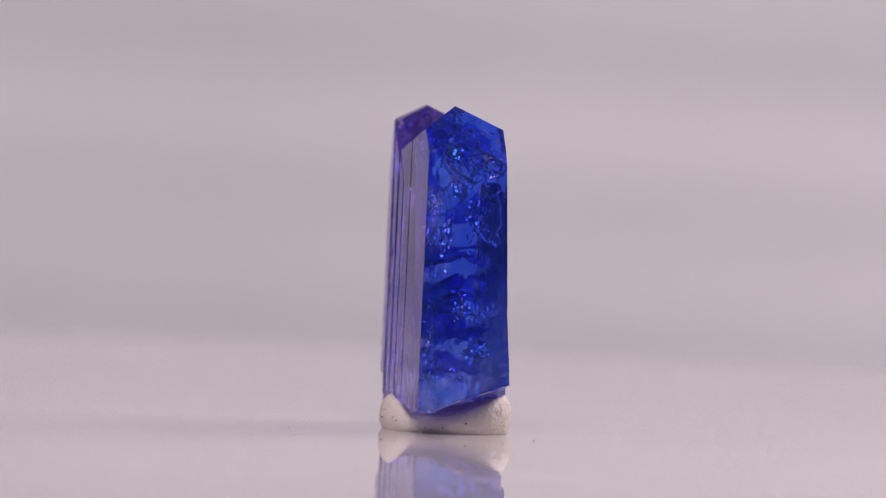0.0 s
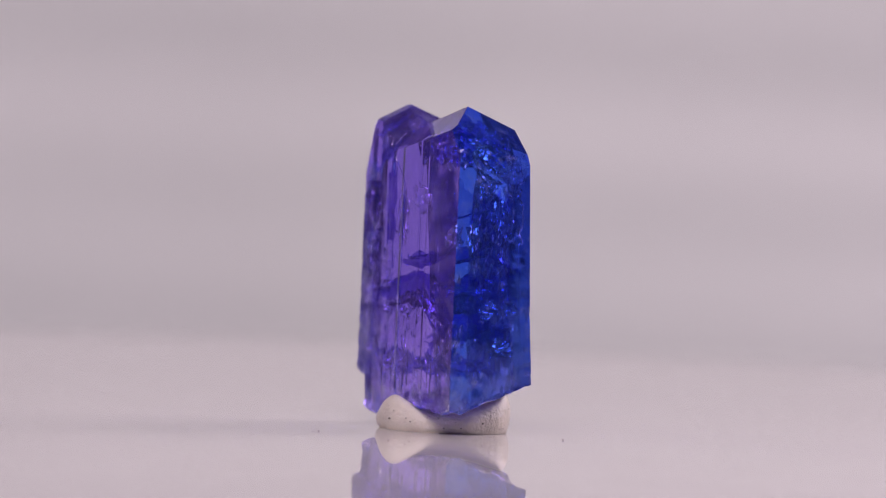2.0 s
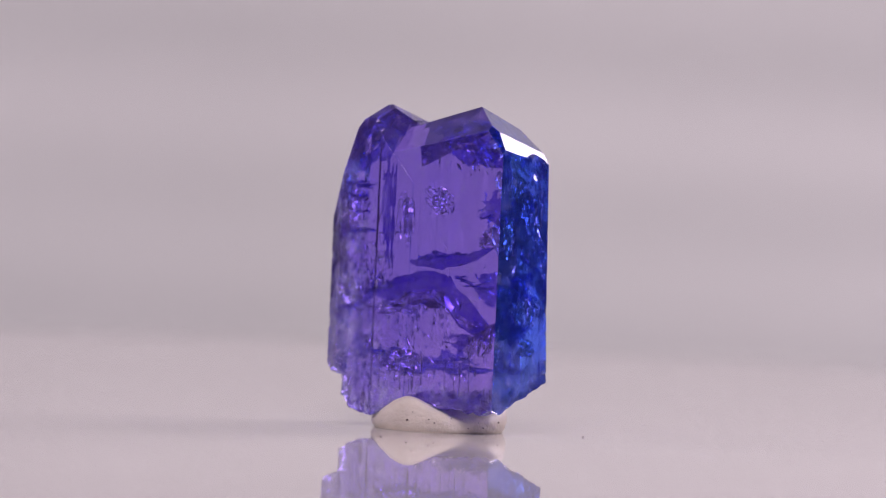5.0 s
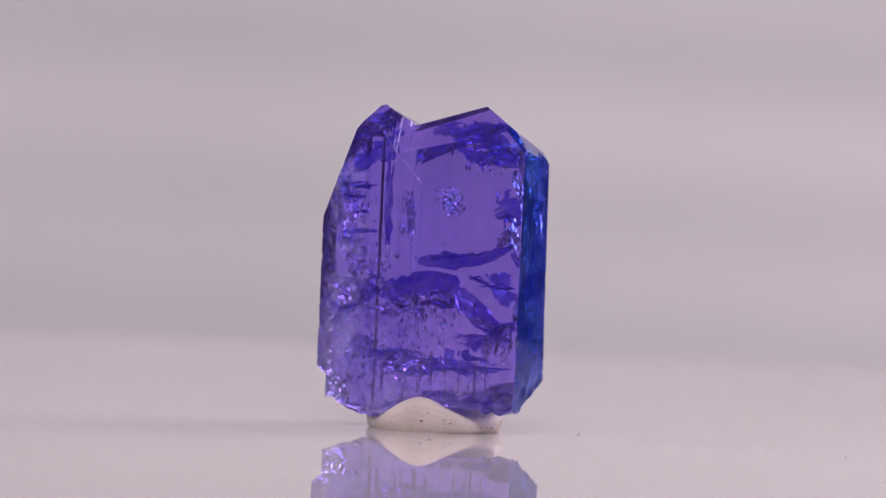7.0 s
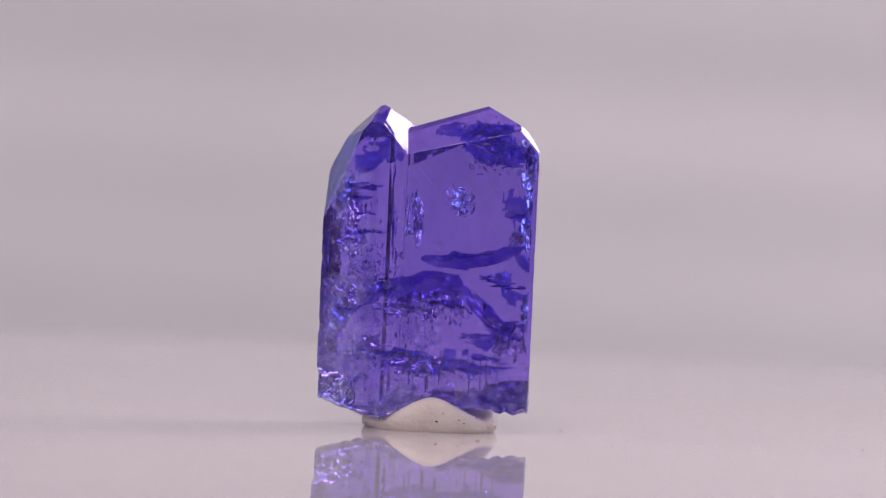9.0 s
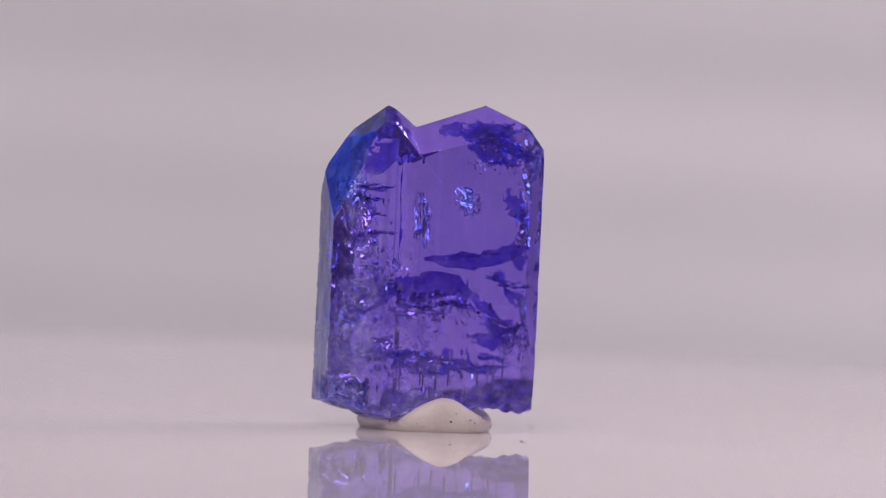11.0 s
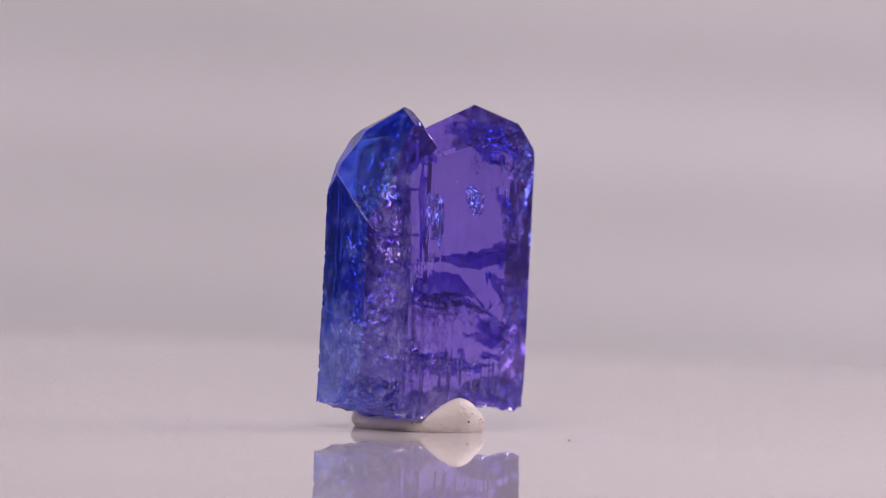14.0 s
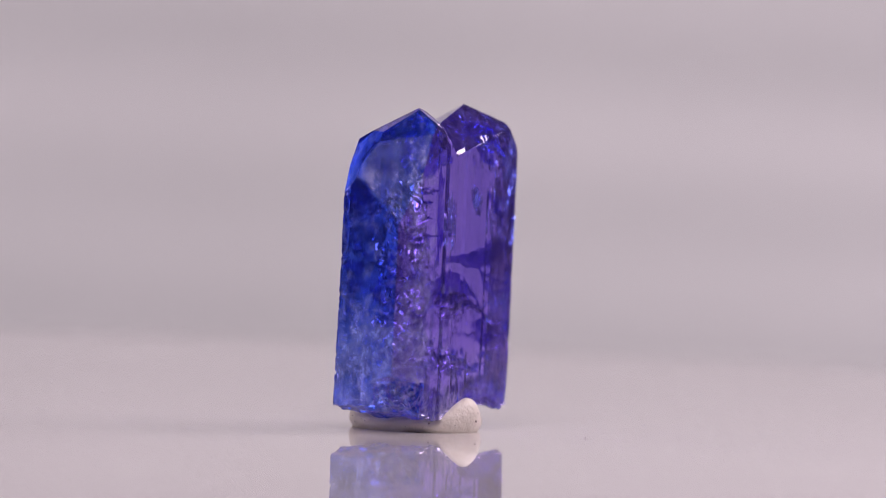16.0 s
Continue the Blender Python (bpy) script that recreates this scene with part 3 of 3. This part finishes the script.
    specks = [((30, -42, 405), (28, 12, 28), 40), ((-45, -20, 375), (15, 10, 50), 24), ((-10, -25, 215), (62, 22, 35), 70),
              ((-130, 0, 250), (52, 42, 75), 170), ((-155, 20, 390), (28, 40, 60), 50), ((95, 15, 480), (60, 40, 30), 50),
              ((166, 0, 450), (12, 38, 50), 50), ((168, 0, 340), (12, 40, 45), 22), ((168, 15, 225), (12, 40, 28), 24),
              ((40, 0, 105), (120, 45, 26), 50), ((-110, 40, 120), (60, 55, 55), 120), ((138, -62, 160), (16, 14, 34), 40), ((-175, 40, 200), (24, 60, 80), 70),
              ((170, 20, 455), (20, 40, 24), 40), ((-40, -20, 170), (50, 25, 40), 50),
              ((-150, 5, 395), (44, 34, 70), 110), ((-120, -12, 300), (60, 30, 60), 90), ((-60, -30, 120), (90, 24, 40), 80),
              ((170, 0, 330), (12, 50, 110), 70), ((132, -66, 345), (10, 7, 16), 46), ((112, -62, 158), (14, 7, 22), 60), ((100, 0, 500), (70, 50, 26), 60), ((30, -40, 205), (60, 20, 30), 60)]
    def break_line(x):
        return 246 + 15 * math.exp(-((x - 5) / 45) ** 2) - 78 * max(0.0, min(1.0, (x - 45) / 105)) ** 0.9

    def cup_line(x):
        return 300 + 32 * max(0.0, (x - 40) / 105) ** 1.6

    part("fracture", arched(break_line, -112, 148, 21, 1.0), M_VOID_SHADE, root, "arched break across the stone, its shade tinted dark violet")
    part("fracture", arched(cup_line, -25, 146, 11, 2.0), M_VOID_SHADE, root, "curved crack, its shade tinted dark violet")
    shelf = arched(lambda x: break_line(x) - 24, -70, 60, 12, 3.0)
    hollow_out(shelf, 1.6 * U)
    part("fracture", shelf, M_SILVER, root, "silvery shelf of the break")
    rnd = random.Random(11)
    for k in range(16):
        west = k < 9
        x = rnd.uniform(-158, -108) if west else rnd.uniform(60, 145)
        at = (x, front_y(x) + rnd.uniform(13, 26), rnd.uniform(325, 430) if west else rnd.uniform(245, 330))
        cracks.append((at, (rnd.uniform(12, 26), rnd.uniform(6, 12)), (rnd.uniform(1, 5), rnd.uniform(-5, 8), 0), 60.0 + k, M_REFLECT_DARK))
    shell_bm = shell((150, -18, 486), 74, 52)
    hollow_out(shell_bm, 1.6 * U)
    part("fracture", shell_bm, M_GLINT, root, "ribbed shell-shaped silvery crack", smooth=True)
    for at, spread, count in specks:
        part("inclusion", glints(at, spread, int(count * 0.25), rnd), M_GLINT, root, "cloud of tiny silvery flaws")
        part("inclusion", flakes(at, spread, int(count * 1.1), rnd), M_FLAKE, root, "cloud of tiny flashing flakes")
    for at, size, turn, seed, mat in cracks:
        if mat is M_SILVER:
            bm = crack(at, size, turn, seed, 0.13, 30)
            hollow_out(bm, 1.6 * U)
            part("fracture", bm, mat, root, "silvery internal crack", smooth=True)
        elif mat is M_FLASH:
            part("fracture", crack(at, size, turn, seed, 0.11, 26), mat, root, "flashing crumpled crack", smooth=True)
        elif mat is M_FROST:
            part("fracture", crack(at, size, turn, seed, 0.10), mat, root, "milky white healed crack", smooth=True)
        else:
            part("fracture", crack(at, size, turn, seed), mat, root, "dark blue internal crack sheet, tinted in place of inner reflection", smooth=True)
    for k in range(11):
        x = rnd.uniform(-95, 120)
        y, z, long = front_y(x) + rnd.uniform(10, 30), rnd.uniform(66, 84), rnd.uniform(25, 65)
        part("growth_tube", tube(x, y, z, z + long, rnd.uniform(1.2, 3.4)), M_GLINT, root, "thin upright hollow tube")
    return root


# ---- the putty ----
def putty_lump():
    bm = bmesh.new()
    rings, steps = 26, 72
    def top(a):
        bump = 36 * math.exp(-(((a - 4.60 + math.pi) % (2 * math.pi) - math.pi) / 0.55) ** 2)
        east = 44 * math.exp(-(((a - 0.98 + math.pi) % (2 * math.pi) - math.pi) / 0.95) ** 2)
        return 26 + bump + east
    grid = []
    for i in range(rings):
        s = i / (rings - 1)
        row = []
        for k in range(steps):
            a = 2 * math.pi * k / steps
            rad = 118.5 + 2 * math.cos(2 * a) + 3 * noise.noise(Vector((math.cos(a) * 2, math.sin(a) * 2, 4)))
            h = top(a)
            # rounded edge from the contact line, over the rim, down into the crystal's socket
            g = s * 2.2
            if g < 1.3:
                b = -0.9 + g / 1.3 * 2.3
                r = rad - 17 + 17 * math.cos(b)
                z = h * (math.sin(b) - math.sin(-0.9)) / (1 - math.sin(-0.9))
            else:
                u = (g - 1.3) / 0.9
                r = (rad - 17 + 17 * math.cos(1.4)) * (1 - u)
                z = h + (47 - h) * min(1, u * 1.3)
            p = Vector((5 + r * math.cos(a), 28 + r * math.sin(a), max(0.0, z)))
            if all((p.x - c[0]) * m[0] + (p.y - c[1]) * m[1] < 0 for c, m in walls(PLAN)):
                p.z = min(p.z, low_side(p.x, p.y) + 1)
            d = 1.6 * noise.noise(p / 22) + 0.7 * noise.noise(p / 7)
            if z > 2:
                p += Vector((math.cos(a), math.sin(a), 0.5)) * d
            row.append(bm.verts.new(p))
        grid.append(row)
    for p, q in zip(grid, grid[1:]):
        for k in range(steps):
            bm.faces.new((p[k], p[(k + 1) % steps], q[(k + 1) % steps], q[k]))
    bm.faces.new(grid[0][::-1])
    bmesh.ops.remove_doubles(bm, verts=grid[-1], dist=0.01)
    bmesh.ops.scale(bm, vec=(U, U, U), verts=bm.verts[:])
    return bm


def grain(size, seed, stretch=(1, 1, 0.6)):
    bm = bmesh.new()
    bmesh.ops.create_icosphere(bm, subdivisions=2, radius=1)
    for v in bm.verts:
        v.co *= 1 + 0.5 * noise.noise(v.co * 1.3 + Vector((seed, 0, 0)))
        v.co = Vector((v.co.x * stretch[0], v.co.y * stretch[1], v.co.z * stretch[2])) * size
    return bm


def putty():
    root = tagged(new("putty"), "off-white mounting putty lump pressed under the crystal", "putty")
    lump = part("lump", putty_lump(), M_PUTTY, root, smooth=True)
    rnd = random.Random(5)
    me = lump.data
    side = [p for p in me.polygons if p.center.z > 6 * U and p.normal.z < 0.75]
    for k in range(34):
        p = side[rnd.randrange(len(side))]
        bm = grain(rnd.choice((0.7, 0.8, 1.0, 1.3)) * U, k, (1.2, 1.0, 0.9))
        ob = part("speck", bm, M_SPECK, root, "tiny dark grit speck")
        ob.location = p.center
    for x, y, z, r in ((113, 23, 20, 2.2), (-1, -93, 20, 2.4), (44, -86, 24, 1.6)):
        c = Vector((x, y, z)) * U
        near = min(side, key=lambda q: (q.center - c).length)
        ob = part("speck", grain(r * U, x), M_SPECK, root, "tiny dark grit speck")
        ob.location = near.center
    return root


def dust(x, y, size, seed, stretch=(1, 1, 0.6)):
    bm = grain(size * U, seed, stretch)
    low = min(v.co.z for v in bm.verts)
    bmesh.ops.translate(bm, verts=bm.verts[:], vec=(x * U, y * U, -low))
    ob = link("dust_speck", bm, M_DUST)
    return tagged(ob, "tiny dark dust speck lying on the glossy disc", "dust", "dust on the turntable")


setting()
spinning = [turntable(), crystal(), putty()]
for k, (x, y, size, st) in enumerate([(254, 102, 1.8, (1, 1, 0.8)), (45, -279, 1.5, (1.4, 1, 0.9)), (-288, 316, 1.6, (1.6, 1, 0.4)),
                                      (758, -127, 1.6, (1, 1, 0.6)), (44, -289, 1.1, (4.5, 0.6, 0.35))]):
    spinning.append(dust(x, y, size, 10 + k, st))


def motions():
    rows = [(t * 0.5, pose(0, 0, 0, 0, 0, TURN * (t * 0.5 - 8))) for t in range(33)]
    for thing in spinning:
        walk(thing, rows)


motions()
